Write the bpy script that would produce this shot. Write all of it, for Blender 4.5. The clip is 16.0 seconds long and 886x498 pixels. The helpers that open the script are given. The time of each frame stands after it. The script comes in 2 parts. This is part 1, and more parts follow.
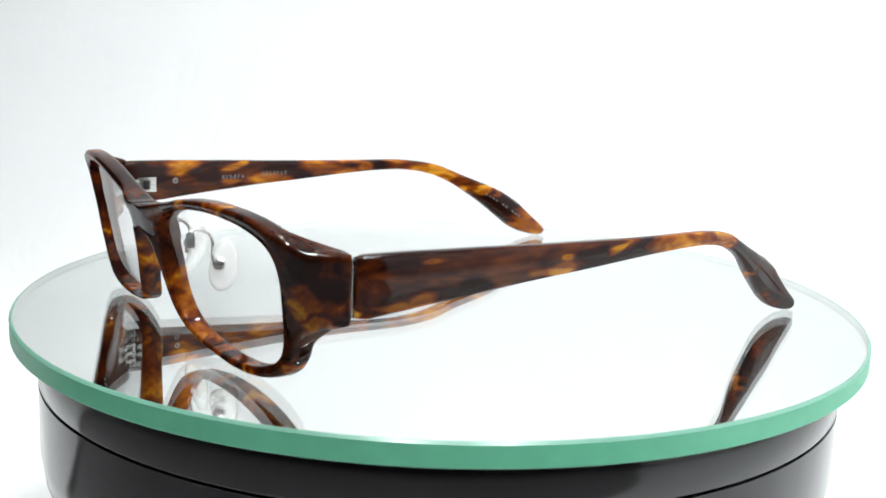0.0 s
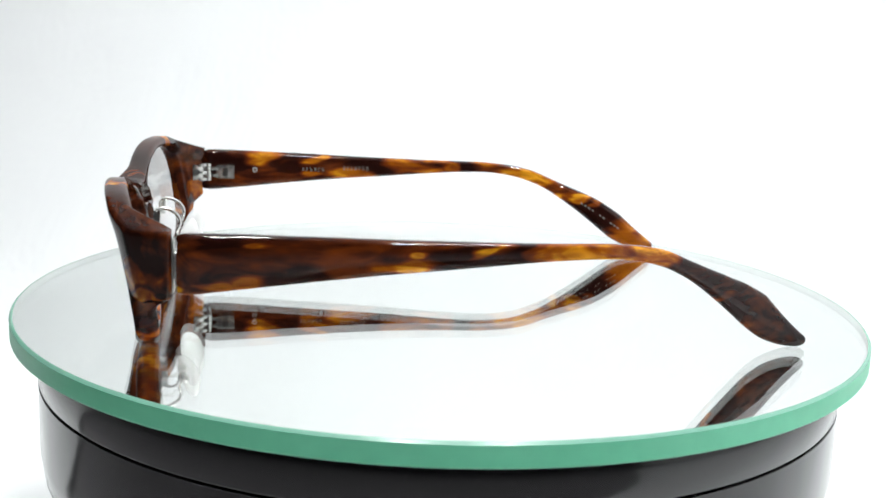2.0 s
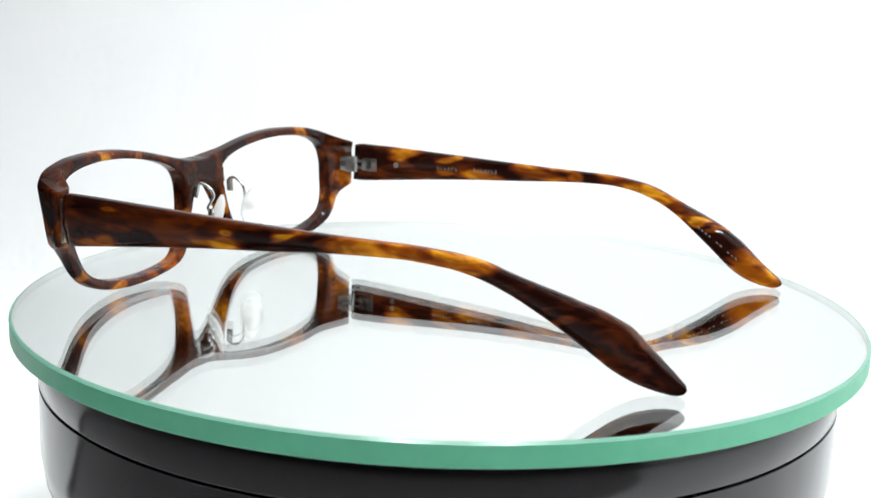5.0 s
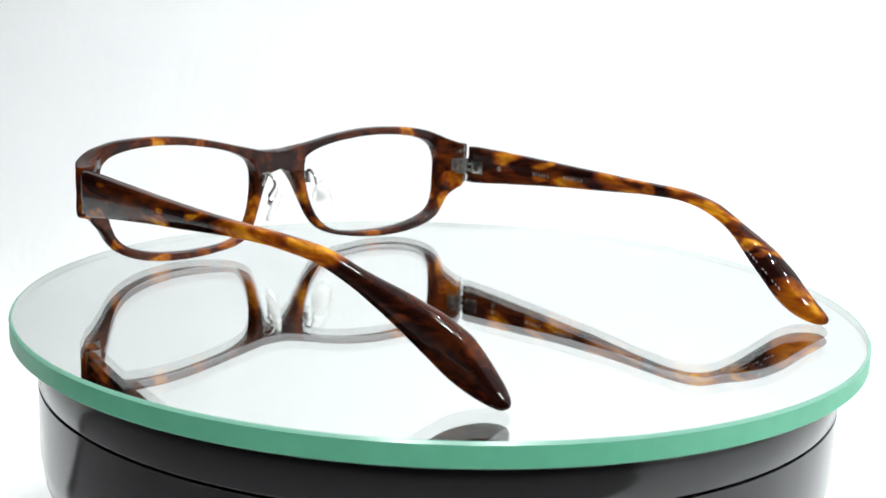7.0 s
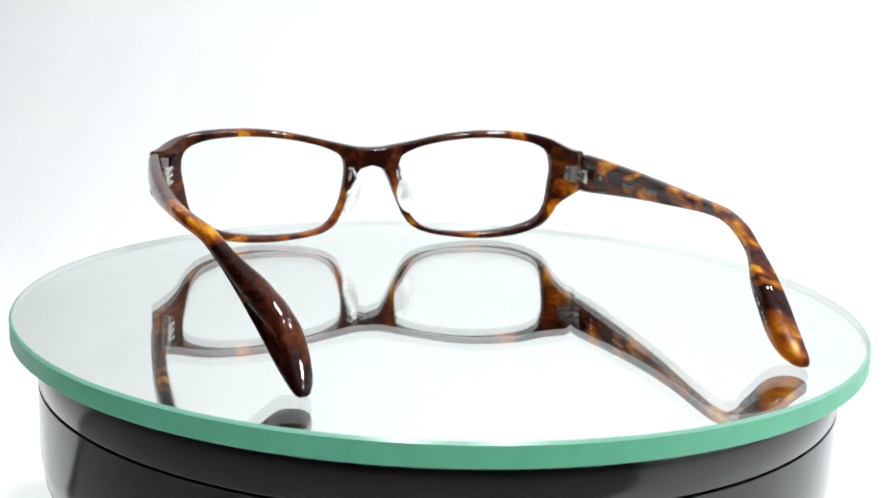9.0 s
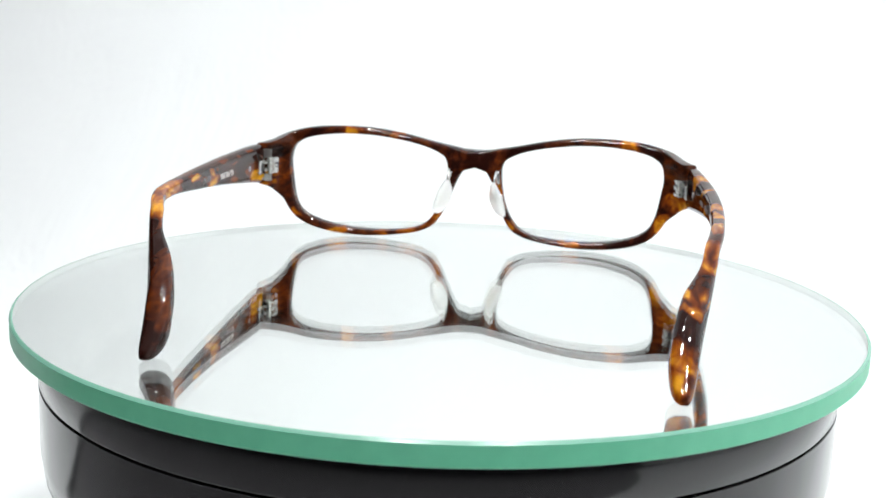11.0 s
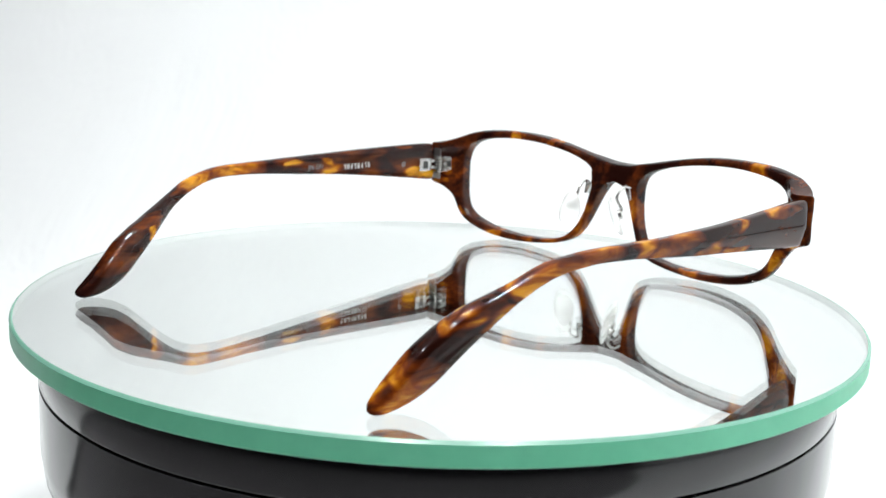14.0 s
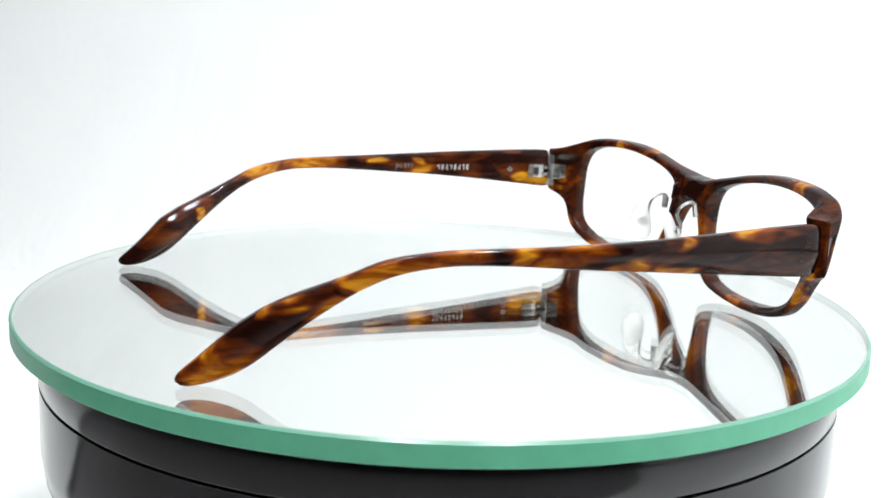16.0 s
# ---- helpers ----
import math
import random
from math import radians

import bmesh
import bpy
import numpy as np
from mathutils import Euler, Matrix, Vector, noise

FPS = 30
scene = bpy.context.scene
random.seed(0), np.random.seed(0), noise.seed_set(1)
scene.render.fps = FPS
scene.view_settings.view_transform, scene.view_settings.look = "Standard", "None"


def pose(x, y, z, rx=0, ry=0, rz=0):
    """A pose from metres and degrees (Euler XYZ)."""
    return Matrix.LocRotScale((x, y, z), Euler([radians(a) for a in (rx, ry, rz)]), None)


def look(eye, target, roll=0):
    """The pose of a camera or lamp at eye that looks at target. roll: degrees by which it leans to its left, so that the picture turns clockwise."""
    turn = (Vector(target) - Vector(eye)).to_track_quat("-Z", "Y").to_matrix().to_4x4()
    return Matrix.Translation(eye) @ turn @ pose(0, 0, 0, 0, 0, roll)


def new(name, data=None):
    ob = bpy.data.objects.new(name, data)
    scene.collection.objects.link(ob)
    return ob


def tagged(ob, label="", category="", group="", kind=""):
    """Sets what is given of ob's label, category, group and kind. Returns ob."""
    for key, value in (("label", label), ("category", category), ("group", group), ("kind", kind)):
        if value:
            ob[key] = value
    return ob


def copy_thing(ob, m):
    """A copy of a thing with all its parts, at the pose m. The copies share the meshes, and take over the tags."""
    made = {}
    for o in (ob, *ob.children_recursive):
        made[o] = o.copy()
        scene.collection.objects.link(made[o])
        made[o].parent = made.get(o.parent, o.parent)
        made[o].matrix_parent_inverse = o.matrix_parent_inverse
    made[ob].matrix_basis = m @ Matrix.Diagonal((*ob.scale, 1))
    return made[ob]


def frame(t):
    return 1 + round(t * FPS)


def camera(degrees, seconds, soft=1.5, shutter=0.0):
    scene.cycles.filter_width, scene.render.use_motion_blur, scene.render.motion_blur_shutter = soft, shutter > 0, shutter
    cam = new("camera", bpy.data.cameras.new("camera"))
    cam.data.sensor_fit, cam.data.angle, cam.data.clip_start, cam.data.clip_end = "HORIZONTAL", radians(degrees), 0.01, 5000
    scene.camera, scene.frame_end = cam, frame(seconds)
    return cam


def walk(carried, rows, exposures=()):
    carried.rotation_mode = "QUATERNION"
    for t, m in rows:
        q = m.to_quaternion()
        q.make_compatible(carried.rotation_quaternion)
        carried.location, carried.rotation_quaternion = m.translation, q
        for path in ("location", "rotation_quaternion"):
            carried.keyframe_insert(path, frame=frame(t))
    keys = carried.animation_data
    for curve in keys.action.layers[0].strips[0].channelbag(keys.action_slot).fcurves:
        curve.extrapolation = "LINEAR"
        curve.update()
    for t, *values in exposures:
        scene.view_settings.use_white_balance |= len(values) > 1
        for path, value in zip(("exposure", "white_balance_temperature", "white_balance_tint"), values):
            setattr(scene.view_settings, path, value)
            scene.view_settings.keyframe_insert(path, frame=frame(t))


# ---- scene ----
# ---- camera: stands still before the turntable ----
EYE = (0.0, -0.27877, 0.06849)
AIM = (-0.000229, -0.27877 + 0.979715, 0.06849 - 0.200397)
cam = camera(41.957, 16.0)
cam.data.dof.use_dof, cam.data.dof.focus_distance, cam.data.dof.aperture_fstop = True, 0.255, 36.0
walk(cam, [(0.0, look(EYE, AIM, 2.148)), (16.0, look(EYE, AIM, 2.148))])

# ---- light ----
world = bpy.data.worlds.new("room_air")
scene.world = world
world.use_nodes = True
world.node_tree.nodes["Background"].inputs[0].default_value = (0.5, 0.55, 0.6, 1)
world.node_tree.nodes["Background"].inputs[1].default_value = 0.02
LED_POWER = 405.0
scene.view_settings.exposure = 0.0


# ---- materials ----
def nodes_of(name):
    m = bpy.data.materials.new(name)
    m.use_nodes = True
    t = m.node_tree
    return m, t, t.nodes["Principled BSDF"]


def link(t, a, ao, b, bi):
    t.links.new(a.outputs[ao], b.inputs[bi])


def ramp(t, src, out, stops):
    r = t.nodes.new("ShaderNodeValToRGB")
    e = r.color_ramp.elements
    while len(e) < len(stops):
        e.new(0.5)
    for q, (p, c) in zip(e, stops):
        q.position, q.color = p, (*c, 1)
    link(t, src, out, r, 0)
    return r


def noise_node(t, vec, scale, detail=3, rough=0.5, dist=0.0):
    n = t.nodes.new("ShaderNodeTexNoise")
    n.inputs["Scale"].default_value, n.inputs["Detail"].default_value = scale, detail
    n.inputs["Roughness"].default_value, n.inputs["Distortion"].default_value = rough, dist
    if vec:
        link(t, vec[0], vec[1], n, "Vector")
    return n


def bump(t, p, src, out, strength, dist):
    b = t.nodes.new("ShaderNodeBump")
    b.inputs["Strength"].default_value, b.inputs["Distance"].default_value = strength, dist
    link(t, src, out, b, "Height")
    link(t, b, 0, p, "Normal")


def tortoise(name, amber, dark, flat, stretch, seed, see_through):
    """Polished tortoiseshell acetate. amber, dark: places (mm) and radii of the clouds in it; flat: the axis that runs through the sheet."""
    m, t, p = nodes_of(name)
    co = t.nodes.new("ShaderNodeTexCoord")
    mp = t.nodes.new("ShaderNodeMapping")
    mp.inputs["Scale"].default_value = stretch
    mp.inputs["Location"].default_value = (seed, seed * 0.7, seed * 1.3)
    link(t, co, "Object", mp, 0)
    big = noise_node(t, (mp, 0), 95, 2.5, 0.5, 1.4)
    fine = noise_node(t, (mp, 0), 250, 2.0, 0.5, 2.2)
    warp = noise_node(t, (mp, 0), 190, 1.6, 0.5)
    amp = Vector((0.006, 0.026, 0.0085)) if flat == 0 else Vector((0.013, 0.006, 0.013))
    wv = t.nodes.new("ShaderNodeVectorMath")
    wv.operation = "MULTIPLY_ADD"
    link(t, warp, "Color", wv, 0)
    wv.inputs[1].default_value = amp
    link(t, co, "Object", wv, 2)
    keep = [1, 0.45, 1] if flat == 0 else [1, 1, 1]
    keep[flat] = 0
    flt = t.nodes.new("ShaderNodeVectorMath")
    flt.operation = "MULTIPLY"
    link(t, wv, 0, flt, 0)
    flt.inputs[1].default_value = keep

    def clouds(spots):
        last = None
        for (a, b, r) in spots:
            d = t.nodes.new("ShaderNodeVectorMath")
            d.operation = "DISTANCE"
            link(t, flt, 0, d, 0)
            c = [a / 1000, b / 1000]
            c.insert(flat, 0)
            d.inputs[1].default_value = Vector([(q + o / 2) * k for q, o, k in zip(c, amp, keep)])
            mr = t.nodes.new("ShaderNodeMapRange")
            mr.interpolation_type = "SMOOTHSTEP"
            link(t, d, "Value", mr, 0)
            mr.inputs[1].default_value, mr.inputs[2].default_value = r / 1000 * 1.3, r / 1000 * 0.6
            mr.inputs[3].default_value, mr.inputs[4].default_value = 0.0, 1.0
            if last is None:
                last = mr
            else:
                x = t.nodes.new("ShaderNodeMath")
                x.operation = "MAXIMUM"
                link(t, last, 0, x, 0)
                link(t, mr, 0, x, 1)
                last = x
        return last

    def add(value, out, factor, other):
        n = t.nodes.new("ShaderNodeMath")
        n.operation = "MULTIPLY_ADD"
        link(t, value, out, n, 0)
        n.inputs[1].default_value = factor
        if other:
            link(t, other, 0, n, 2)
        else:
            n.inputs[2].default_value = 0.0
        return n

    v = add(big, "Fac", 0.50 if flat == 0 else 0.56, None)
    v = add(fine, "Fac", 0.34 if flat == 0 else 0.26, v)
    v = add(clouds(amber), 0, 0.26 if flat == 0 else 0.22, v)
    v = add(clouds(dark), 0, -0.13, v)
    r = ramp(t, v, 0, [(0.34, (0.0220, 0.0055, 0.0038)), (0.46, (0.088, 0.0188, 0.0055)), (0.57, (0.200, 0.0410, 0.0055)),
                       (0.66, (0.38, 0.108, 0.0060)), (0.775, (0.84, 0.400, 0.020))])
    link(t, r, 0, p, "Base Color")
    p.inputs["Roughness"].default_value = 0.02
    p.inputs["IOR"].default_value = 1.5
    rr = noise_node(t, (co, "Object"), 900, 2)
    bump(t, p, rr, "Fac", 0.012, 0.0001)
    glow_through(t, p, r, see_through)
    return m


def glow_through(t, p, colour, share):
    """Let light from behind come through a surface."""
    tr, mx = t.nodes.new("ShaderNodeBsdfTranslucent"), t.nodes.new("ShaderNodeMixShader")
    if colour:
        link(t, colour, 0, tr, 0)
    else:
        tr.inputs[0].default_value = p.inputs["Base Color"].default_value
    mx.inputs[0].default_value = share
    link(t, p, 0, mx, 1)
    link(t, tr, 0, mx, 2)
    link(t, mx, 0, t.nodes["Material Output"], 0)


FRONT_AMBER = [(38, 32.5, 2.5), (24, 31, 2.2), (63, 14.5, 2.2), (53.5, 5, 2.0), (41, 1.5, 2.8), (28, 1.5, 3.0), (18, 3.8, 4.2), (11.5, 9.5, 4.0), (61, 20, 3),
               (-60, 17, 3.2), (-57, 10, 2.5), (-9, 15, 3.5), (-46, 32, 3.5), (-30, 1.5, 3.5), (-12, 6, 2)]
FRONT_DARK = [(0, 25, 5), (50, 31.5, 3), (60, 25, 2.5), (-54, 31, 4), (-15, 30, 4), (-45, 2, 4)]
LEFT_AMBER = [(3.5, 17.6, 1.6), (9.2, 18.0, 2.0), (16, 27.2, 0.9), (42.5, 21.4, 2.4), (42, 24.6, 1.1), (53, 26, 1.0),
              (69, 24.4, 2.6), (75, 24.4, 4.0), (86, 24.3, 3.2), (94, 23, 2.6), (108.5, 12.6, 1.4)]
LEFT_DARK = [(12, 26, 3.2), (22, 21, 2.6), (48, 25.8, 1.8), (57, 23, 2.6), (63, 25, 2.6), (80.5, 24.8, 1.7), (100, 18, 3.5), (113, 10, 2.5), (128, 3, 4)]
RIGHT_AMBER = [(11, 25.5, 2.6), (32, 25.4, 1.6), (33.8, 19.9, 1.6), (42.5, 20.8, 2.2), (56.5, 23.8, 3.0), (61, 22.8, 2.6), (69, 23.6, 1.8), (84, 22.8, 2.8),
               (92, 21.8, 3.4), (98, 18.8, 3.2), (104.6, 15.2, 2.0), (113.8, 14.2, 1.3), (125, 7.8, 3.2), (126, 2.8, 3.8)]
RIGHT_DARK = [(3, 24, 3), (23, 23, 3.4), (48, 24, 2.8), (77, 23, 1.8), (103, 18, 1.6), (116, 9.6, 4.4), (120, 5.4, 1.4)]
acetate_front = tortoise("tortoiseshell_front", FRONT_AMBER, FRONT_DARK, 1, (1, 1, 1), 0.31, 0.44)
acetate_left = tortoise("tortoiseshell_left", LEFT_AMBER, LEFT_DARK, 0, (1, 0.26, 1), 1.17, 0.40)
acetate_right = tortoise("tortoiseshell_right", RIGHT_AMBER, RIGHT_DARK, 0, (1, 0.26, 1), 2.43, 0.40)


def metal(name, col, rough):
    m, t, p = nodes_of(name)
    p.inputs["Base Color"].default_value = (*col, 1)
    p.inputs["Metallic"].default_value = 1
    n = noise_node(t, None, 300, 3)
    r = t.nodes.new("ShaderNodeMapRange")
    link(t, n, "Fac", r, 0)
    r.inputs[3].default_value, r.inputs[4].default_value = rough * 0.6, rough * 1.5
    link(t, r, 0, p, "Roughness")
    return m


silver = metal("silver_metal", (0.66, 0.65, 0.63), 0.22)
dull_metal = metal("dull_metal", (0.33, 0.32, 0.31), 0.4)
dark_metal = metal("dark_metal", (0.10, 0.10, 0.10), 0.3)
mirror = metal("mirror_coating", (0.97, 0.98, 0.975), 0.004)


def clear(name, ior, rough, col=(1, 1, 1)):
    m, t, p = nodes_of(name)
    p.inputs["Base Color"].default_value = (*col, 1)
    p.inputs["Transmission Weight"].default_value = 1
    p.inputs["IOR"].default_value = ior
    p.inputs["Roughness"].default_value = rough
    return m


silicone = clear("clear_silicone", 1.28, 0.2, (1.0, 1.0, 1.0))
silicone.node_tree.nodes["Principled BSDF"].inputs["Transmission Weight"].default_value = 0.62


def thin_lens():
    m, t, p = nodes_of("demo_lens")
    tp, gl, mx = t.nodes.new("ShaderNodeBsdfTransparent"), t.nodes.new("ShaderNodeBsdfGlossy"), t.nodes.new("ShaderNodeMixShader")
    tp.inputs[0].default_value = (1, 1, 1, 1)
    gl.inputs["Roughness"].default_value = 0.01
    lw = t.nodes.new("ShaderNodeLayerWeight")
    lw.inputs["Blend"].default_value = 0.5
    steep = t.nodes.new("ShaderNodeMath")
    steep.operation = "POWER"
    link(t, lw, "Facing", steep, 0)
    steep.inputs[1].default_value = 5.0
    gain = t.nodes.new("ShaderNodeMath")
    gain.operation = "MULTIPLY_ADD"
    link(t, steep, 0, gain, 0)
    gain.inputs[1].default_value, gain.inputs[2].default_value = 0.9, 0.016
    link(t, gain, 0, mx, 0)
    link(t, tp, 0, mx, 1)
    link(t, gl, 0, mx, 2)
    link(t, mx, 0, t.nodes["Material Output"], 0)
    return m


lens_glass = thin_lens()
plate_glass = clear("plate_glass", 1.51, 0.0, (0.978, 1.0, 0.986))


def green_edge():
    m, t, p = nodes_of("ground_green_glass_edge")
    co = t.nodes.new("ShaderNodeTexCoord")
    n = noise_node(t, (co, "Object"), 160, 5, 0.6)
    r = ramp(t, n, "Fac", [(0.3, (0.215, 0.78, 0.50)), (0.7, (0.245, 0.84, 0.545))])
    link(t, r, 0, p, "Base Color")
    p.inputs["Roughness"].default_value = 0.35
    p.inputs["IOR"].default_value = 1.5
    glow_through(t, p, r, 0.28)
    return m


glass_edge = green_edge()
# the bevel's dark refraction is put into its base colour
glass_arris, _t, _p = nodes_of("darkened_glass_bevel")
_p.inputs["Base Color"].default_value = (0.17, 0.38, 0.29, 1)
_p.inputs["Roughness"].default_value = 0.25
# dark paint imitating the bevel's edges as refracted and mirrored in the glass
bevel_line_paint, _t, _p = nodes_of("painted_bevel_line")
_p.inputs["Base Color"].default_value = (0.07, 0.08, 0.08, 1)
_p.inputs["Roughness"].default_value = 0.3
glass_pale, _t, _p = nodes_of("pale_glass_edge")
_p.inputs["Base Color"].default_value = (0.45, 0.475, 0.475, 1)
_p.inputs["Roughness"].default_value = 0.4
glow_through(_t, _p, None, 0.1)


def gloss_black():
    m, t, p = nodes_of("gloss_black_plastic")
    co = t.nodes.new("ShaderNodeTexCoord")
    n = noise_node(t, (co, "Object"), 60, 5, 0.65)
    r = t.nodes.new("ShaderNodeMapRange")
    link(t, n, "Fac", r, 0)
    r.inputs[3].default_value, r.inputs[4].default_value = 0.08, 0.17
    link(t, r, 0, p, "Roughness")
    c = ramp(t, n, "Fac", [(0.3, (0.006, 0.006, 0.007)), (0.8, (0.012, 0.011, 0.012))])
    link(t, c, 0, p, "Base Color")
    f = noise_node(t, (co, "Object"), 25, 2)
    bump(t, p, f, "Fac", 0.10, 0.004)
    return m


black_plastic = gloss_black()


def cloth(name, col, wrinkle):
    m, t, p = nodes_of(name)
    co = t.nodes.new("ShaderNodeTexCoord")
    n = noise_node(t, (co, "Object"), 5, 5, 0.55, 0.6)
    r = ramp(t, n, "Fac", [(0.25, tuple(c * 0.965 for c in col)), (0.75, col)])
    link(t, r, 0, p, "Base Color")
    p.inputs["Roughness"].default_value = 0.85
    bump(t, p, n, "Fac", wrinkle, 0.02)
    return m


white_cloth = cloth("white_cloth", (0.86, 0.87, 0.88), 0.35)
grey_wall = cloth("grey_plaster", (0.10, 0.10, 0.105), 0.1)
dark_table = cloth("dark_table_top", (0.26, 0.255, 0.265), 0.05)


def led():
    m, t, p = nodes_of("led_light")
    p.inputs["Base Color"].default_value = (0.9, 0.9, 0.9, 1)
    p.inputs["Emission Color"].default_value = (0.965, 0.99, 0.98, 1)
    p.inputs["Emission Strength"].default_value = LED_POWER
    return m


led_glow = led()
ink_white = nodes_of("pale_print")[0]
ink_white.node_tree.nodes["Principled BSDF"].inputs["Base Color"].default_value = (0.72, 0.70, 0.68, 1)
ink_white.node_tree.nodes["Principled BSDF"].inputs["Roughness"].default_value = 0.35
ink_grey = nodes_of("grey_print")[0]
ink_grey.node_tree.nodes["Principled BSDF"].inputs["Base Color"].default_value = (0.18, 0.172, 0.165, 1)
ink_grey.node_tree.nodes["Principled BSDF"].inputs["Roughness"].default_value = 0.35


# ---- mesh helpers ----
def smooth01(u):
    u = min(max(u, 0.0), 1.0)
    return u * u * (3 - 2 * u)


def part(name, bm, material, parent=None, label="", smooth=40, mend=True):
    if mend:
        bmesh.ops.recalc_face_normals(bm, faces=bm.faces)
    me = bpy.data.meshes.new(name)
    bm.to_mesh(me)
    bm.free()
    if not isinstance(material, (list, tuple)):
        material = [material]
    for q in material:
        me.materials.append(q)
    for f in me.polygons:
        f.use_smooth = smooth > 0
    if smooth > 0:
        me.set_sharp_from_angle(angle=radians(smooth))
    ob = new(name, me)
    if parent:
        ob.parent = parent
    if label:
        ob["label"] = label
    return ob


def loft(bm, rings, cap=True, closed_ring=True):
    """Skin a list of rings of points."""
    vs = [[bm.verts.new(p) for p in r] for r in rings]
    n = len(vs[0])
    for a, b in zip(vs, vs[1:]):
        for i in range(n if closed_ring else n - 1):
            bm.faces.new((a[i], a[(i + 1) % n], b[(i + 1) % n], b[i]))
    if cap:
        bm.faces.new(vs[0][::-1])
        bm.faces.new(vs[-1])
    return vs


def lathe(bm, profile, n=160, material=0, close=False):
    """Turn a profile of (radius, height) about z."""
    rings = [[bm.verts.new((r * math.cos(2 * math.pi * i / n), r * math.sin(2 * math.pi * i / n), z)) for i in range(n)] for r, z in profile]
    pairs = list(zip(rings, rings[1:])) + ([(rings[-1], rings[0])] if close else [])
    for a, b in pairs:
        for i in range(n):
            f = bm.faces.new((a[i], a[(i + 1) % n], b[(i + 1) % n], b[i]))
            f.material_index = material
    return rings


def box(bm, m, sx, sy, sz, bev=0.0):
    r = bmesh.ops.create_cube(bm, size=1.0, matrix=m @ Matrix.Diagonal((sx, sy, sz, 1)))
    if bev:
        es = list({e for v in r["verts"] for e in v.link_edges})
        bmesh.ops.bevel(bm, geom=es, offset=bev, segments=2, affect="EDGES", profile=0.6)


def rod(bm, pts, r, n=10):
    """A round wire along points."""
    pts = [Vector(p) for p in pts]
    rings = []
    for i, p in enumerate(pts):
        d = (pts[min(i + 1, len(pts) - 1)] - pts[max(i - 1, 0)]).normalized()
        a = d.orthogonal().normalized() if i == 0 else (rings_a - d * rings_a.dot(d)).normalized()
        rings_a = a
        b = d.cross(a)
        rings.append([p + r * (math.cos(2 * math.pi * k / n) * a + math.sin(2 * math.pi * k / n) * b) for k in range(n)])
    loft(bm, rings)


def spline(pts, per, closed):
    """Catmull-Rom through points of any dimension."""
    P = np.array(pts, float)
    n = len(P)
    out = []
    for i in range(n if closed else n - 1):
        p0, p1, p2, p3 = (P[(i + k) % n] if closed else P[min(max(i + k, 0), n - 1)] for k in (-1, 0, 1, 2))
        for s in range(per):
            u = s / per
            out.append(0.5 * (2 * p1 + (p2 - p0) * u + (2 * p0 - 5 * p1 + 4 * p2 - p3) * u * u + (3 * p1 - p0 - 3 * p2 + p3) * u ** 3))
    if not closed:
        out.append(P[-1])
    return np.array(out)


# ---- the light tent and the room about it ----
FLOOR = -0.076


def backdrop():
    bm = bmesh.new()
    prof = [(0.0, FLOOR), (0.06, FLOOR), (0.12, FLOOR)]
    for i in range(13):
        a = math.pi / 2 * i / 12
        prof.append((0.26 + 0.2 * math.sin(a), FLOOR + 0.2 - 0.2 * math.cos(a)))
    prof += [(0.46, 0.3), (0.46, 0.535)]
    rows = []
    for k, th in ((0, 0.0), (1, -0.004)):
        rows.append([])
        for j in range(25):
            x = -0.47 + 0.94 * j / 24
            lip = -0.130 - 0.24 * smooth01((x - 0.05) / 0.4) if x > 0 else -math.sqrt(max(0.0, 0.130 ** 2 - x * x))
            rows[k].append([bm.verts.new((x, y - th * 0.7 + (lip if i == 0 else 0), z + th * 0.7)) for i, (y, z) in enumerate(prof)])
    for k in (0, 1):
        for a, b in zip(rows[k], rows[k][1:]):
            for i in range(len(prof) - 1):
                bm.faces.new((a[i], b[i], b[i + 1], a[i + 1]))
    for j in (0, 24):
        for i in range(len(prof) - 1):
            bm.faces.new((rows[0][j][i], rows[1][j][i], rows[1][j][i + 1], rows[0][j][i + 1]))
    for i in (0, len(prof) - 1):
        for j in range(24):
            bm.faces.new((rows[0][j][i], rows[0][j + 1][i], rows[1][j + 1][i], rows[1][j][i]))
    ob = part("backdrop", bm, white_cloth)
    tagged(ob, "white cloth sweep curving up behind the turntable", "backdrop", kind="structure")


def tent_side(name, m, sx, sy, sz, mat, label):
    bm = bmesh.new()
    box(bm, m, sx, sy, sz)
    tagged(part(name, bm, mat, smooth=0), label, "wall" if "ceil" not in name else "ceiling", kind="structure")


backdrop()
tent_side("wall_east", pose(0.482, 0.02, 0.235), 0.012, 0.88, 0.61, white_cloth, "white cloth side of the light tent")
tent_side("ceiling", pose(0, 0.02, 0.546), 0.976, 0.88, 0.012, white_cloth, "white cloth roof of the light tent")
tent_side("floor", pose(0, -0.4, FLOOR - 0.03), 4.2, 3.4, 0.04, dark_table, "dark table top under the white cloth")
tent_side("wall_south", pose(0, -2.1, 0.9), 4.2, 0.1, 2.0, grey_wall, "dark grey wall of the room")
tent_side("wall_north", pose(0, 1.3, 0.9), 4.2, 0.1, 2.0, grey_wall, "dark grey wall of the room")
tent_side("wall_room_west", pose(-2.1, -0.4, 0.9), 0.1, 3.4, 2.0, grey_wall, "dark grey wall of the room")
tent_side("wall_room_east", pose(2.1, -0.4, 0.9), 0.1, 3.4, 2.0, grey_wall, "dark grey wall of the room")
tent_side("ceiling_room", pose(0, -0.4, 1.95), 4.2, 3.4, 0.1, grey_wall, "dark grey ceiling of the room")


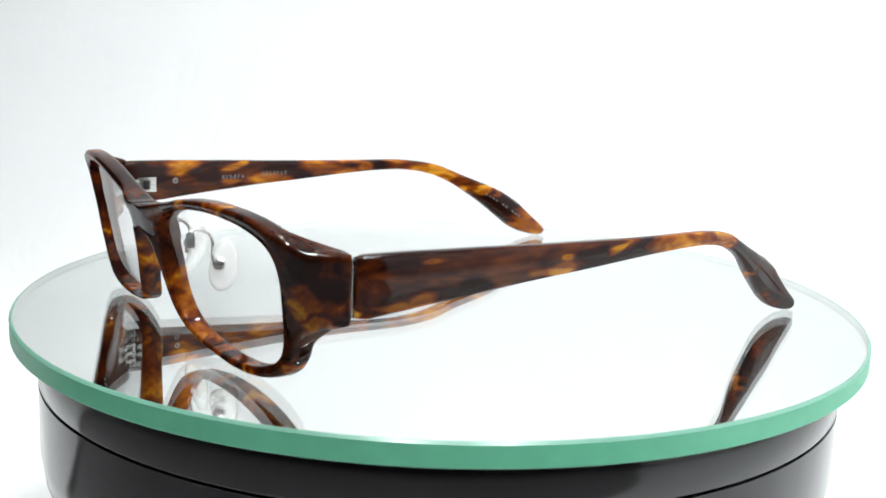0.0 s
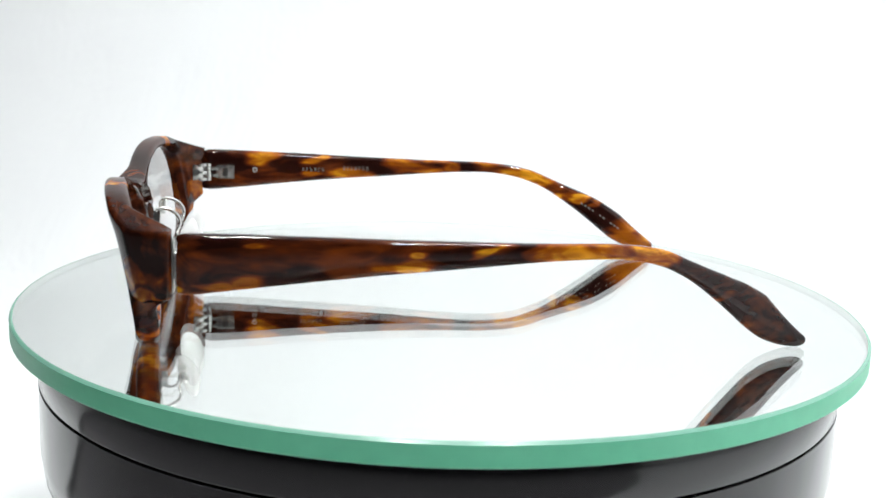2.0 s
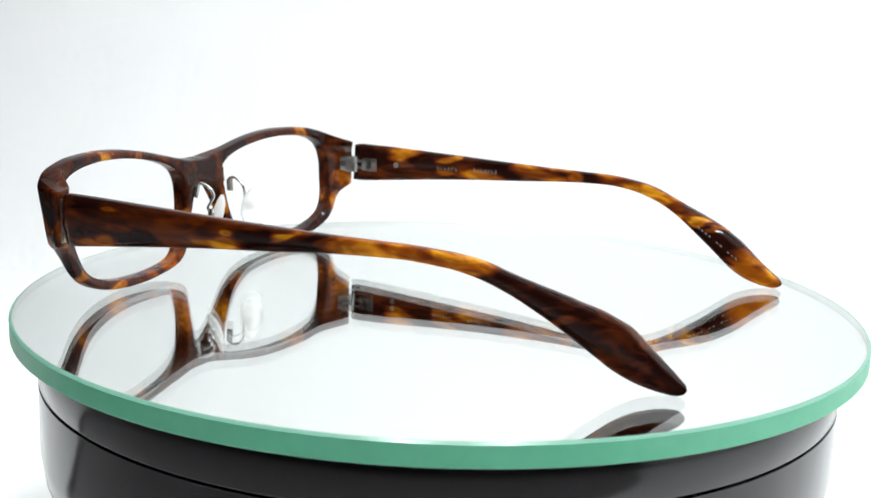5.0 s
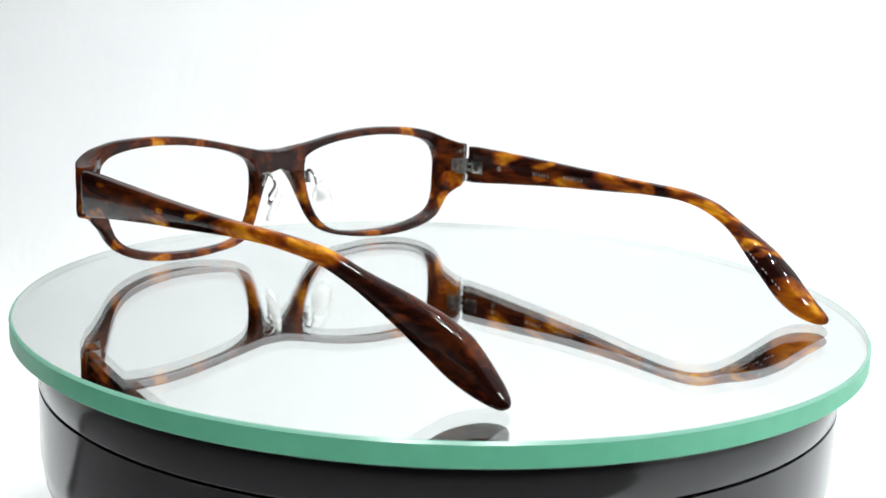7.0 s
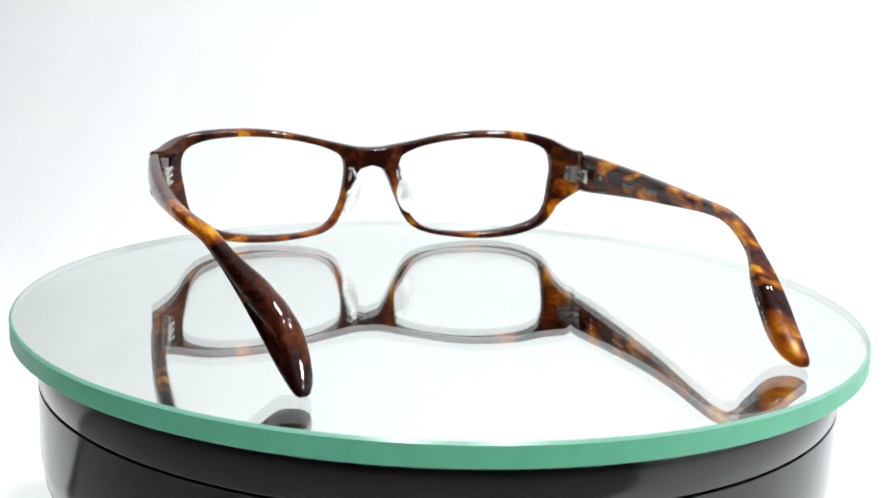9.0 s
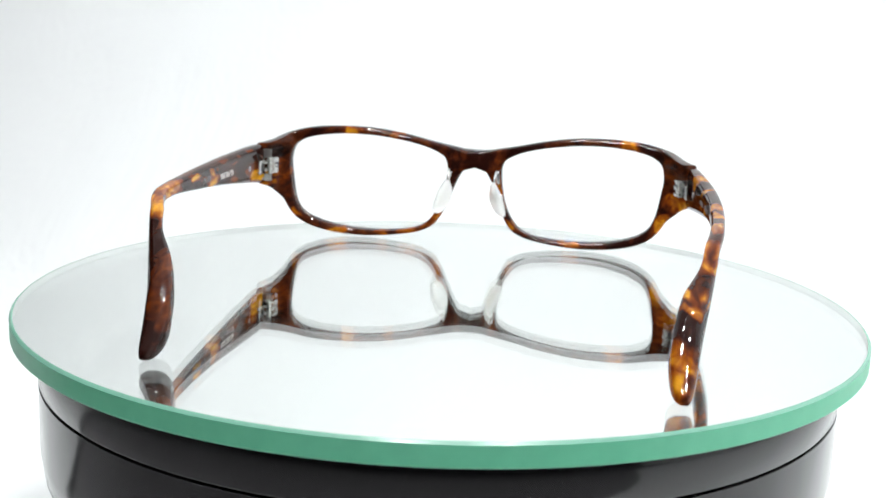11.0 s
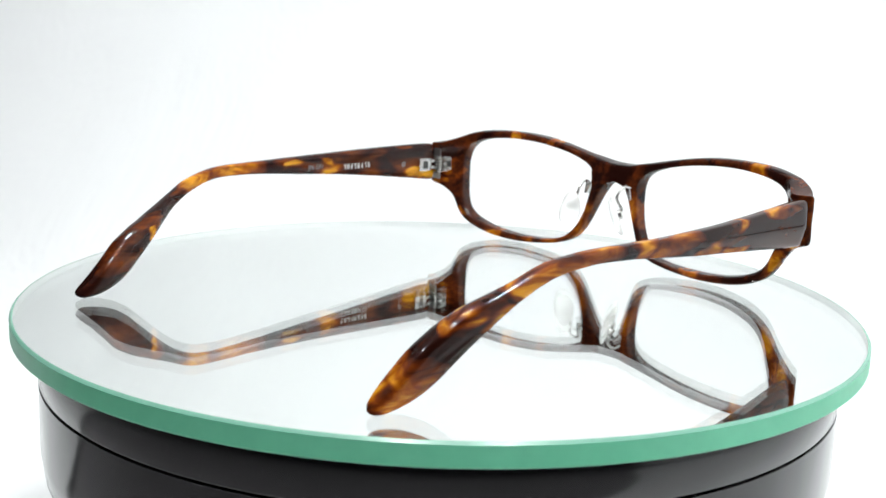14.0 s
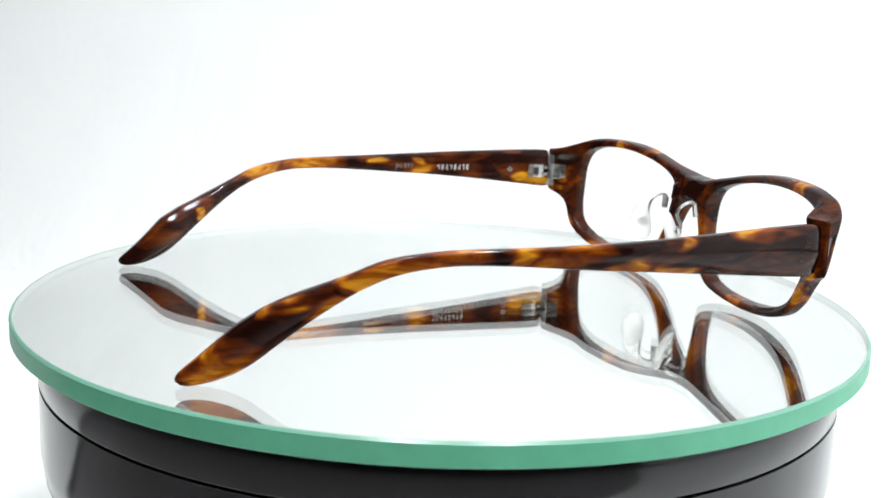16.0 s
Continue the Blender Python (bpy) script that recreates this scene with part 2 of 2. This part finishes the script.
def light_bar(m):
    e = new("light_bar")
    bm = bmesh.new()
    box(bm, pose(0, 0, 0.006), 0.40, 0.038, 0.012, 0.002)
    part("housing", bm, metal("bar_aluminium", (0.7, 0.7, 0.7), 0.4), e)
    base = None
    for x in (-0.095, 0.095):
        if base is None:
            bm = bmesh.new()
            lathe(bm, [(0.0001, -0.0065), (0.0090, -0.0054), (0.0140, -0.0030), (0.0160, 0.0)], 28)
            base = part("led", bm, led_glow, e, "bright white light-emitting diode")
            base.location = (x, 0, 0)
        else:
            o = new("led", base.data)
            o.parent = e
            o.location = (x, 0, 0)
            o["label"] = "bright white light-emitting diode"
    e.matrix_basis = m
    tagged(e, "aluminium light bar with bright white diodes under the tent roof", "light bar", "light bars")
    return e


bar = light_bar(pose(0.035, -0.12, 0.515))
copy_thing(bar, pose(0.035, -0.30, 0.515))
copy_thing(bar, pose(0.035, 0.06, 0.515))


# ---- turntable ----
def turntable():
    e = new("turntable")
    e.location = (0, 0, FLOOR)
    bm = bmesh.new()
    h = -FLOOR
    rings = lathe(bm, [(0.066, 0.0), (0.068, 0.001), (0.068, 0.013), (0.070, 0.014), (0.080, 0.0155), (0.0855, 0.021), (0.0905, 0.030), (0.0943, 0.039), (0.0951, 0.045), (0.0951, h - 0.01575), (0.0949, h - 0.0156), (0.060, h - 0.0156)])
    bm.faces.new(rings[0][::-1])
    bm.faces.new(rings[-1])
    part("base", bm, black_plastic, e, "gloss black plastic base")
    bm = bmesh.new()
    rings = lathe(bm, [(0.06, -0.0156), (0.0935, -0.0155), (0.0949, -0.01515), (0.0951, -0.0148), (0.0951, -0.0068), (0.0946, -0.0058), (0.0925, -0.0053), (0.085, -0.0052)])
    bm.faces.new(rings[0][::-1])
    bm.faces.new(rings[-1])
    pl = part("platter", bm, black_plastic, e, "gloss black turning platter")
    pl.location = (0, 0, h)
    tagged(e, "round gloss black plastic turntable on white cloth", "turntable")
    return e, pl


table, platter = turntable()


def glass_disc():
    e = new("mirror_disc")
    T, R, c = 0.0048, 0.1007, 0.0005
    n = 200
    bm = bmesh.new()
    inner = R - 0.0007
    lathe(bm, [(inner, 0.0), (0.085, 0.0), (0.04, 0.0), (0.0001, 0.0)], n, 0)
    plate = part("glass_plate", bm, plate_glass, e, "clear plate glass", smooth=20, mend=False)
    plate.visible_shadow = False
    bm = bmesh.new()
    lathe(bm, [(R, -c), (R, -T + c), (R - c, -T), (inner, -T)], n, 0)
    part("edge_band", bm, glass_edge, e, "ground mint-green glass edge", smooth=20)
    bm = bmesh.new()
    lathe(bm, [(inner, 0.0), (R - c, 0.0), (R, -c)], n, 0)
    part("edge_bevel", bm, glass_arris, e, "bevel of the glass edge, its dark refraction painted grey-green", smooth=20)
    bm = bmesh.new()
    w = inner - 0.00005
    # k = 1: dark rings painted in place of the bevel's refracted lines
    for za, zb, k in ((-0.00002, -0.0003, 1), (-0.0003, -0.0010, 0), (-0.0010, -0.0013, 1), (-0.0013, -T, 0)):
        lathe(bm, [(w, za), (w, zb)], n, k)
    part("edge_inside", bm, [glass_pale, bevel_line_paint], e, "pale inner side of the glass edge, bevel reflections painted on as dark rings", smooth=20)
    bm = bmesh.new()
    lathe(bm, [(0.0001, -T), (inner, -T), (inner, -T - 0.0001), (0.0001, -T - 0.0001)], n, 0)
    part("mirror_backing", bm, mirror, e, "silvered mirror coating", smooth=20)
    tagged(e, "round mirror disc with a mint-green glass edge on the turntable", "mirror disc")
    return e


disc = glass_disc()

# ---- the glasses: x to the wearer's side, y towards the temple tips, z up, millimetres ----
RIM = [((56.5, 21.5), (65.4, 22.0)), ((56.5, 24.0), (65.5, 26.0)), ((56.0, 26.4), (65.0, 28.5)), ((54.5, 28.3), (61.6, 30.1)), ((51.4, 29.8), (56.5, 31.6)),
       ((46.0, 30.9), (49.5, 33.1)), ((38.5, 31.4), (39.5, 33.6)), ((30.5, 31.1), (30.5, 33.2)), ((22.8, 30.1), (21.5, 31.9)), ((17.0, 28.9), (14.5, 30.4)),
       ((12.7, 27.5), (8.0, 29.0)), ((10.0, 26.1), (3.5, 28.1)), ((8.9, 24.9), (0.0, 27.8)), ((8.3, 23.2), (0.0, 25.4)), ((8.2, 21.5), (0.0, 23.0)),
       ((8.4, 19.0), (3.0, 22.2)), ((8.8, 16.5), (5.2, 18.8)), ((9.9, 12.0), (7.2, 13.6)), ((11.7, 8.2), (9.4, 8.2)), ((14.2, 5.3), (12.0, 4.6)),
       ((17.5, 3.6), (16.0, 2.6)), ((22.5, 2.7), (21.5, 1.5)), ((29.3, 2.3), (28.5, 0.7)), ((36.2, 2.5), (35.5, 0.5)), ((42.5, 3.3), (42.5, 1.1)),
       ((47.5, 4.7), (48.5, 2.5)), ((51.0, 6.3), (53.0, 4.6)), ((53.4, 8.6), (55.8, 7.3)), ((54.8, 12.0), (58.2, 10.9)), ((55.5, 15.5), (61.5, 13.6)), ((56.0, 18.5), (65.2, 15.7))]
PER = 5
SHIFT = 0.0001  # the front sits a little off the temples' middle


def wrap(x, z):
    """How far the end piece has turned back towards the hinge."""
    top = smooth01((z - 24.5) / 3.0)
    return smooth01((abs(x) - 59.0 + 4.0 * top) / (4.0 + 3.5 * top)) * smooth01((z - 10.5) / 4.0)


def tuck(x, z):
    """The rims lean further back below the bridge than at the end pieces."""
    return 0.09 * max(0.0, 27.0 - z) * smooth01((52 - abs(x)) / 36)


def set_back(x, z):
    """The bridge and the inner halves of the rims stand back from the curve of the front."""
    return 3.1 * max(0.0, 1 - (x / 56) ** 2) * (0.12 + 0.88 * smooth01((z - 6) / 18))


def rear_y(x, z):
    base = -13.3 + x * x / 414 - 0.21 * (z - 15) + tuck(x, z) + set_back(x, z)
    return base + wrap(x, z) * (-1.4 - base)


def front_y(x, z):
    deep = 0.4 + 0.6 * smooth01((abs(x) - 3) / 11)  # the bridge is thicker than the rims
    return -17.5 + x * x / 414 - 0.21 * (z - 15) + tuck(x, z) + deep * set_back(x, z)


def rim_contours():
    a = np.array([[*h, *o] for h, o in RIM])
    c = spline(a, PER, True)
    i0, i1 = 12 * PER, 14 * PER
    c[i0:i1 + 1, 2] = 0.0
    c[:, 2] = np.maximum(c[:, 2], 0.0)
    for k in (1, 3):
        c[:, k] -= 0.4 * np.clip((c[:, k] - 10) / 15, 0, 1)
    return c, i0, i1


def frame_front(parent):
    c, i0, i1 = rim_contours()
    bm = bmesh.new()
    for side in (1, -1):
        rings = []
        for i, (hx, hz, ox, oz) in enumerate(c):
            seam = i0 <= i <= i1
            w = math.hypot(ox - hx, oz - hz)
            r, rh = min(1.1, w * 0.42), min(0.45, w * 0.2)  # rounding of the outer edge and, sharper, round the lens
            steps = [0, 0.05, 0.2, 0.5, 1.0]
            ds = [rh * q for q in steps] + [rh + (w - r - rh) * k / 8 for k in range(1, 8)] + [w - r * q for q in steps[::-1]]
            front, rear = [], []
            for d in ds:
                u = d / w
                x, z = hx + (ox - hx) * u, hz + (oz - hz) * u
                e = d if seam else min(d, w - d)
                g = 0.0
                b = rh if e == d else r
                if e < b:
                    g = (b - math.sqrt(max(b * b - (b - e) ** 2, 0))) * (0.95 if e == d else 1.0)
                dome = 0.0 if seam else 0.35 * math.sin(math.pi * u)
                k = wrap(x, z)
                inset = max(0.0, x - 56.5)
                front.append((side * (x - 0.42 * inset * inset / (inset + 3.0)), front_y(x, z) + g - dome, z))
                mitre = k * (2.9 * smooth01((x - 60.5) / 4) - 0.6) if side < 0 else 0.0
                rear.append((side * x, rear_y(x, z) - mitre - 0.8 * g - (0.0 if seam else 0.5 * abs(2 * u - 1) ** 3 * (1 - k)), z - 0.85 * k * max(0.0, z - 27.9) + 0.5 * k * max(0.0, 16.0 - z)))
            rings.append([tuple(q / 1000 for q in p) for p in front + rear[::-1]])
        vs = [[bm.verts.new(p) for p in r] for r in rings]
        n, k = len(vs), len(vs[0])
        for i in range(n):
            a, b = vs[i], vs[(i + 1) % n]
            for j in range(k):
                if j == k // 2 - 1 and i0 <= i < i1:
                    continue
                bm.faces.new((a[j], b[j], b[(j + 1) % k], a[(j + 1) % k]))
    bmesh.ops.remove_doubles(bm, verts=bm.verts, dist=2e-6)
    ob = part("front", bm, acetate_front, parent, "tortoiseshell acetate front with two rims and bridge", smooth=50)
    ob.location.x = SHIFT
    return ob


def lens(parent, side):
    c, _, _ = rim_contours()
    bm = bmesh.new()
    cx, cz = c[:, 0].mean(), c[:, 1].mean()
    rows = []
    for th in (0.0, 1.4):
        rr = []
        for s in (1.004, 0.75, 0.5, 0.25):
            rr.append([bm.verts.new((side * (cx + (x - cx) * s) / 1000, (front_y(min(cx + (x - cx) * s, 55), cz + (z - cz) * s) + 1.5 + th) / 1000, (cz + (z - cz) * s) / 1000)) for x, z in c[:, :2]])
        for a, b in zip(rr, rr[1:]):
            for i in range(len(a)):
                j = (i + 1) % len(a)
                bm.faces.new((a[i], a[j], b[j], b[i]))
        bm.faces.new(rr[-1])
        rows.append(rr[0])
    for i in range(len(rows[0])):
        j = (i + 1) % len(rows[0])
        bm.faces.new((rows[0][i], rows[0][j], rows[1][j], rows[1][i]))
    ob = part("lens", bm, lens_glass, parent, "clear demo lens", smooth=30)
    ob.visible_shadow = False
    ob.location.x = SHIFT
    return ob


PROFILE = [(-0.4, 27.6, 16.2), (2, 27.7, 16.3), (10, 27.6, 17.2), (20, 27.3, 18.3), (30, 27.0, 19.3), (40, 26.6, 20.2), (50, 26.3, 20.9), (60, 26.0, 21.7), (70, 25.8, 22.4), (80, 25.6, 22.6),
           (85, 25.2, 22.2), (90, 24.5, 21.3), (95, 23.3, 19.7), (100, 21.2, 17.2), (105, 19.1, 13.9), (110, 17.1, 10.2), (115, 14.8, 6.2), (118, 13.0, 3.9), (121, 11.0, 2.2),
           (124, 8.4, 1.1), (127, 5.9, 0.4), (129.5, 4.0, 0.15), (130.8, 3.0, 0.35), (131.5, 2.4, 0.75), (131.9, 1.8, 1.2)]
SECTION = [(1.0, -0.12), (0.96, 0.35), (0.92, 0.72), (0.80, 0.90), (0.55, 0.985), (0.2, 1.0), (-0.3, 1.0), (-0.62, 0.97), (-0.86, 0.80), (-1.0, 0.62), (-0.93, 0.55), (-0.93, 0.0),
           (-0.93, -0.55), (-1.0, -0.62), (-0.86, -0.80), (-0.62, -0.97), (-0.3, -1.0), (0.2, -1.0), (0.55, -0.985), (0.74, -0.90), (0.84, -0.70), (0.93, -0.40)]


PLAN = {1: (15.2, 2.0, 2.0, 1.9), -1: (6.2, 0.4, 2.6, 3.0)}  # tip inset, toe-in, how late it turns in, outward bow


def temple_x(y, side):
    """The middle of a temple's thickness in plan."""
    inset, toe, late, bow = PLAN[side]
    return 64.3 - toe * y / 80 - inset * math.sin(math.pi / 2 * min(max((y - 78) / 53, 0.0), 1.0)) ** late + bow * math.sin(math.pi * min(max(y / 92, 0.0), 1.0)) - (1.0 * max(0.0, 1 - abs(y - 91) / 20) if side > 0 else 0.0)


def blade(y):
    """How far the upper edge of the tip rises to its corner."""
    return max(0.0, 1 - abs(y - 121) / 9)


def temple(parent, side, mat):
    P = spline(PROFILE, 4, False)
    bm = bmesh.new()
    rings = []
    for y, zt, zb in P:
        zc, h = (zt + zb) / 2, (zt - zb) / 2
        if side > 0:  # a broader blade, set in a little at the bend
            h, zc = h + 0.5 * blade(y), zc + 0.5 * blade(y)
        if side < 0:  # this temple hangs a little lower
            zc -= 0.8 * math.sin(math.pi * min(max((y + 12) / 125, 0.0), 1.0))
        else:
            zc += 0.35 * math.sin(math.pi * min(max(y / 131, 0.0), 1.0))
        half = 1.9 - 0.3 * smooth01(y / 70) + 0.25 * smooth01((y - 95) / 20)
        if y > 122:
            half *= math.sqrt(max(0.01, 1 - ((y - 122) / 9.95) ** 2))
        if y < 1.0:
            half, h = half - 0.25 * (1.0 - y), h - 0.2 * (1.0 - y)
        swell = smooth01((y - 99) / 12) * math.sqrt(max(0.003, 1 - max(0.0, (y - 116) / 15.95) ** 2))
        blend = smooth01((y - 45) / 45)
        slant = 0.6 * (1 - blend)
        ex = 0.70 + 0.05 * smooth01((y - 95) / 15)
        ring = []
        for s, v in SECTION:
            a = math.atan2(v, s)
            es, ev = math.copysign(abs(math.cos(a)) ** ex, math.cos(a)), math.copysign(abs(math.sin(a)) ** ex, math.sin(a))
            s2, v2 = s + (es - s) * blend, v + (ev - v) * blend
            xx = temple_x(y, side) + s2 * (half + (0.15 if s2 > 0 else 2.0) * swell) - (0.9 * max(0.0, 2.2 - y) / 2.6 if s2 > 0 else 0) - (slant * max(0.0, -v2 - 0.1) if s2 > 0 else 0)
            mitre = 1.15 * (s2 + 1) * max(0.0, 1 - y / 8) if side < 0 else 0.0
            ring.append((side * xx / 1000, (y - mitre) / 1000, (zc + v2 * h) / 1000))
        rings.append(ring)
    loft(bm, rings)
    return part("temple", bm, mat, parent, smooth=55)


def hinge(parent, side):
    bm = bmesh.new()
    box(bm, pose(side * 0.0607, -0.0036, 0.0213, 0, 0, side * -24), 0.0014, 0.0034, 0.0044, 0.0004)
    box(bm, pose(side * 0.0606, -0.0024, 0.0233, 0, 0, side * -24), 0.0020, 0.0022, 0.0008, 0.0002)
    box(bm, pose(side * 0.0606, -0.0024, 0.0213, 0, 0, side * -24), 0.0020, 0.0022, 0.0008, 0.0002)
    box(bm, pose(side * 0.0606, -0.0024, 0.0193, 0, 0, side * -24), 0.0020, 0.0022, 0.0008, 0.0002)
    e = part("hinge", bm, silver, parent, "silver metal hinge")
    bm = bmesh.new()
    box(bm, pose(side * 0.0599, -0.0040, 0.0213, 0, 0, side * -24), 0.0006, 0.0016, 0.0018, 0.0002)
    part("screw", bm, dark_metal, e, "small dark screw")
    bm = bmesh.new()
    box(bm, pose(side * 0.0623, 0.0042, 0.0213), 0.0010, 0.0052, 0.0040, 0.0003)
    box(bm, pose(side * 0.0622, 0.0008, 0.0223), 0.0014, 0.0026, 0.0009, 0.0002)
    box(bm, pose(side * 0.0622, 0.0008, 0.0203), 0.0014, 0.0026, 0.0009, 0.0002)
    part("temple_plate", bm, silver, e)
    bm = bmesh.new()
    box(bm, pose(side * 0.06165, 0.0042, 0.0213), 0.0004, 0.0016, 0.0024, 0.0001)
    part("slot", bm, dark_metal, e, "dark slot in the hinge plate")
    if side > 0:  # thin grey plate added on the rear face; the other end piece, cut at a slant, has none
        bm = bmesh.new()
        box(bm, pose(0.0626, -0.00122, 0.0214), 0.0040, 0.0003, 0.0096, 0.0001)
        part("rear_plate", bm, dull_metal, e, "thin grey metal plate added on the rear face of the end piece")
    for k in range(5):
        bm = bmesh.new()
        z = 0.0193 + 0.00100 * k
        lathe(bm, [(0.0002, z - 0.00047), (0.00115, z - 0.00047), (0.00125, z - 0.00040), (0.00125, z + 0.00040), (0.00115, z + 0.00047), (0.0002, z + 0.00047)], 16)
        bmesh.ops.translate(bm, verts=bm.verts, vec=(side * 0.0615, -0.0009, 0))
        part("knuckle", bm, silver, e)
    return e


PAD_SHIFT = (0.0, 0.0024, 0.0012)


def nose_pad(parent, side):
    # wire arm from the rim, a small clip box and a soft clear pad
    pts = spline([(7.4, -11.6, 20.8), (7.2, -9.6, 21.2), (7.0, -7.2, 20.0), (6.9, -6.3, 18.2), (7.6, -6.6, 16.6), (8.4, -6.9, 15.2), (8.2, -6.3, 14.0)], 5, False)
    bm = bmesh.new()
    rod(bm, [(side * x / 1000, y / 1000, z / 1000) for x, y, z in pts], 0.00042)
    arm = part("pad_arm", bm, silver, parent, "thin silver wire pad arm")
    arm.location = PAD_SHIFT
    bm = bmesh.new()
    box(bm, pose(side * 0.0074, -0.0114, 0.0190, 0, side * -12, side * -20), 0.0008, 0.0018, 0.0034, 0.0003)
    part("mount", bm, silver, arm)
    bm = bmesh.new()
    lathe(bm, [(0.0002, -0.0009), (0.0010, -0.0009), (0.0014, -0.0006), (0.0014, 0.0004), (0.0010, 0.0008), (0.0002, 0.0009)], 18)
    bmesh.ops.transform(bm, verts=bm.verts, matrix=pose(side * 0.0086, -0.0056, 0.0139, 0, side * -20, side * -38) @ pose(0, 0, 0, 0, 90, 0))
    part("clip", bm, silver, arm)
    bm = bmesh.new()
    m = pose(side * 0.0079, -0.0043, 0.0134, 0, side * -20, side * -38)
    rings = []
    for k in range(9):
        a = -math.pi / 2 + math.pi * k / 8
        s, d = max(0.03, math.cos(a)) ** 0.6, 0.0011 * math.sin(a)
        ring = []
        for i in range(28):
            q = 2 * math.pi * i / 28
            wide = 0.0031 * (1 - 0.20 * math.sin(q))
            bow = -0.0006 * (math.sin(q) * s) ** 2
            ring.append(m @ Vector((-side * (d + bow), s * wide * math.cos(q), s * 0.0057 * math.sin(q))))
        rings.append(ring)
    loft(bm, rings)
    pad = part("pad", bm, silicone, parent, "clear soft silicone nose pad")
    pad.location = PAD_SHIFT


def print_bars(parent, side, y0, y1, z, h, count, mat):
    """A row of small upright marks on the inner face of a temple."""
    bm = bmesh.new()
    step = (y1 - y0) / count
    for i in range(count):
        y = y0 + step * (i + 0.5)
        x = temple_x(y, side) - 1.79
        for dy, hh, dz in ((-0.16, 1.0, 0), (0.16, (0.9, 0.3, 0.5)[i % 3], (0, 0.3, -0.2)[i % 3])):
            box(bm, pose(side * x / 1000, (y + dy * step) / 1000, (z + dz * h) / 1000), 0.00012, step * 0.13 / 1000, h * hh / 1000)
    return part("print", bm, mat, parent, "row of small pale printed marks", smooth=0)


def tip_print(parent):
    """Small marks running down the inner face of the lower temple's tip."""
    bm = bmesh.new()
    for i in range(11):
        if i in (4, 7):
            continue
        y = 109.0 + 1.1 * i
        swell = smooth01((y - 99) / 12) * math.sqrt(max(0.003, 1 - max(0.0, (y - 116) / 15.95) ** 2))
        z = float(np.interp(y, [q[0] for q in PROFILE], [(q[1] + q[2]) / 2 for q in PROFILE]))
        z -= 0.8 * math.sin(math.pi * min((y + 12) / 125, 1.0))
        x = temple_x(y, -1) - (1.85 + 2.0 * swell) - 0.02
        box(bm, pose(-x / 1000, y / 1000, z / 1000, 38, 0, 0), 0.00014, 0.00032, (0.0008, 0.0006)[i % 2])
    part("print", bm, ink_grey, parent, "row of tiny pale printed marks", smooth=0)


def glasses():
    e = new("eyeglasses")
    frame_front(e)
    for side, mat in ((1, acetate_left), (-1, acetate_right)):
        lens(e, side)
        t = temple(e, side, mat)
        hinge(e, side)
        nose_pad(e, side)
        bm = bmesh.new()
        rings = lathe(bm, [(0.0003, 0.0), (0.0007, 0.00006), (0.00078, 0.0), (0.00078, -0.0003)], 20)
        bmesh.ops.rotate(bm, verts=bm.verts, matrix=Matrix.Rotation(radians(-90 * side), 3, "Y"))
        bmesh.ops.translate(bm, verts=bm.verts, vec=(side * (temple_x(12.6, side) - 1.80) / 1000, 0.0126, 0.0218))
        part("rivet", bm, dull_metal, t, "tiny silver rivet head")
        if side > 0:
            print_bars(t, side, 26.0, 36.8, 22.6, 1.6, 8, ink_white)
        else:
            print_bars(t, side, 26.0, 33.0, 22.0, 1.1, 6, ink_grey)
            tip_print(t)
            print_bars(t, side, 38.0, 46.0, 22.4, 1.2, 7, ink_grey)
    cu = bpy.data.curves.new("model_number", "FONT")
    cu.body = "JN-591"
    cu.size, cu.extrude = 0.0020, 0.00005
    ob = bpy.data.objects.new("model_number", cu)
    me = bpy.data.meshes.new_from_object(ob)
    bpy.data.objects.remove(ob)
    me.materials.append(ink_grey)
    num = new("model_number", me)
    num.parent = e
    num.matrix_basis = pose((temple_x(44, 1) - 1.78) / 1000, 0.0499, 0.0226, 90, 0, -90)
    num["label"] = "small pale printed model number"
    tagged(e, "tortoiseshell acetate eyeglasses with open temples on a mirror disc", "eyeglasses")
    return e


specs = glasses()

# ---- turning: degrees of the table, half second by half second ----
TURN_T = [0, 0.5, 1, 1.5, 2, 2.5, 3, 3.5, 4, 6.5, 7, 7.5, 8, 8.5, 9, 11.5, 12, 12.5, 13, 13.5, 14, 14.5, 15, 15.5, 16]
TURN_A = [-25.65, -31.55, -37.39, -43.29, -49.03, -54.74, -60.34, -65.82, -71.42, -100.77, -106.89, -112.91, -119.03, -124.95, -131.08,
          -162.78, -168.68, -174.67, -180.68, -186.74, -192.85, -198.76, -204.91, -210.98, -216.83]
SPOT = Vector((-0.029765, -0.050815, 0.0))
FACING = -31.90


def motions():
    on_table, turning = [], []
    for i in range(65):
        t = i * 0.25
        a = float(np.interp(t, TURN_T, TURN_A))
        turning.append((t, pose(0, 0, 0, 0, 0, a)))
        on_table.append((t, pose(0, 0, 0, 0, 0, a) @ pose(*SPOT, 0, 0, FACING)))
    walk(specs, on_table)
    walk(disc, turning)
    walk(platter, [(t, pose(0, 0, -FLOOR) @ m) for t, m in turning])


motions()
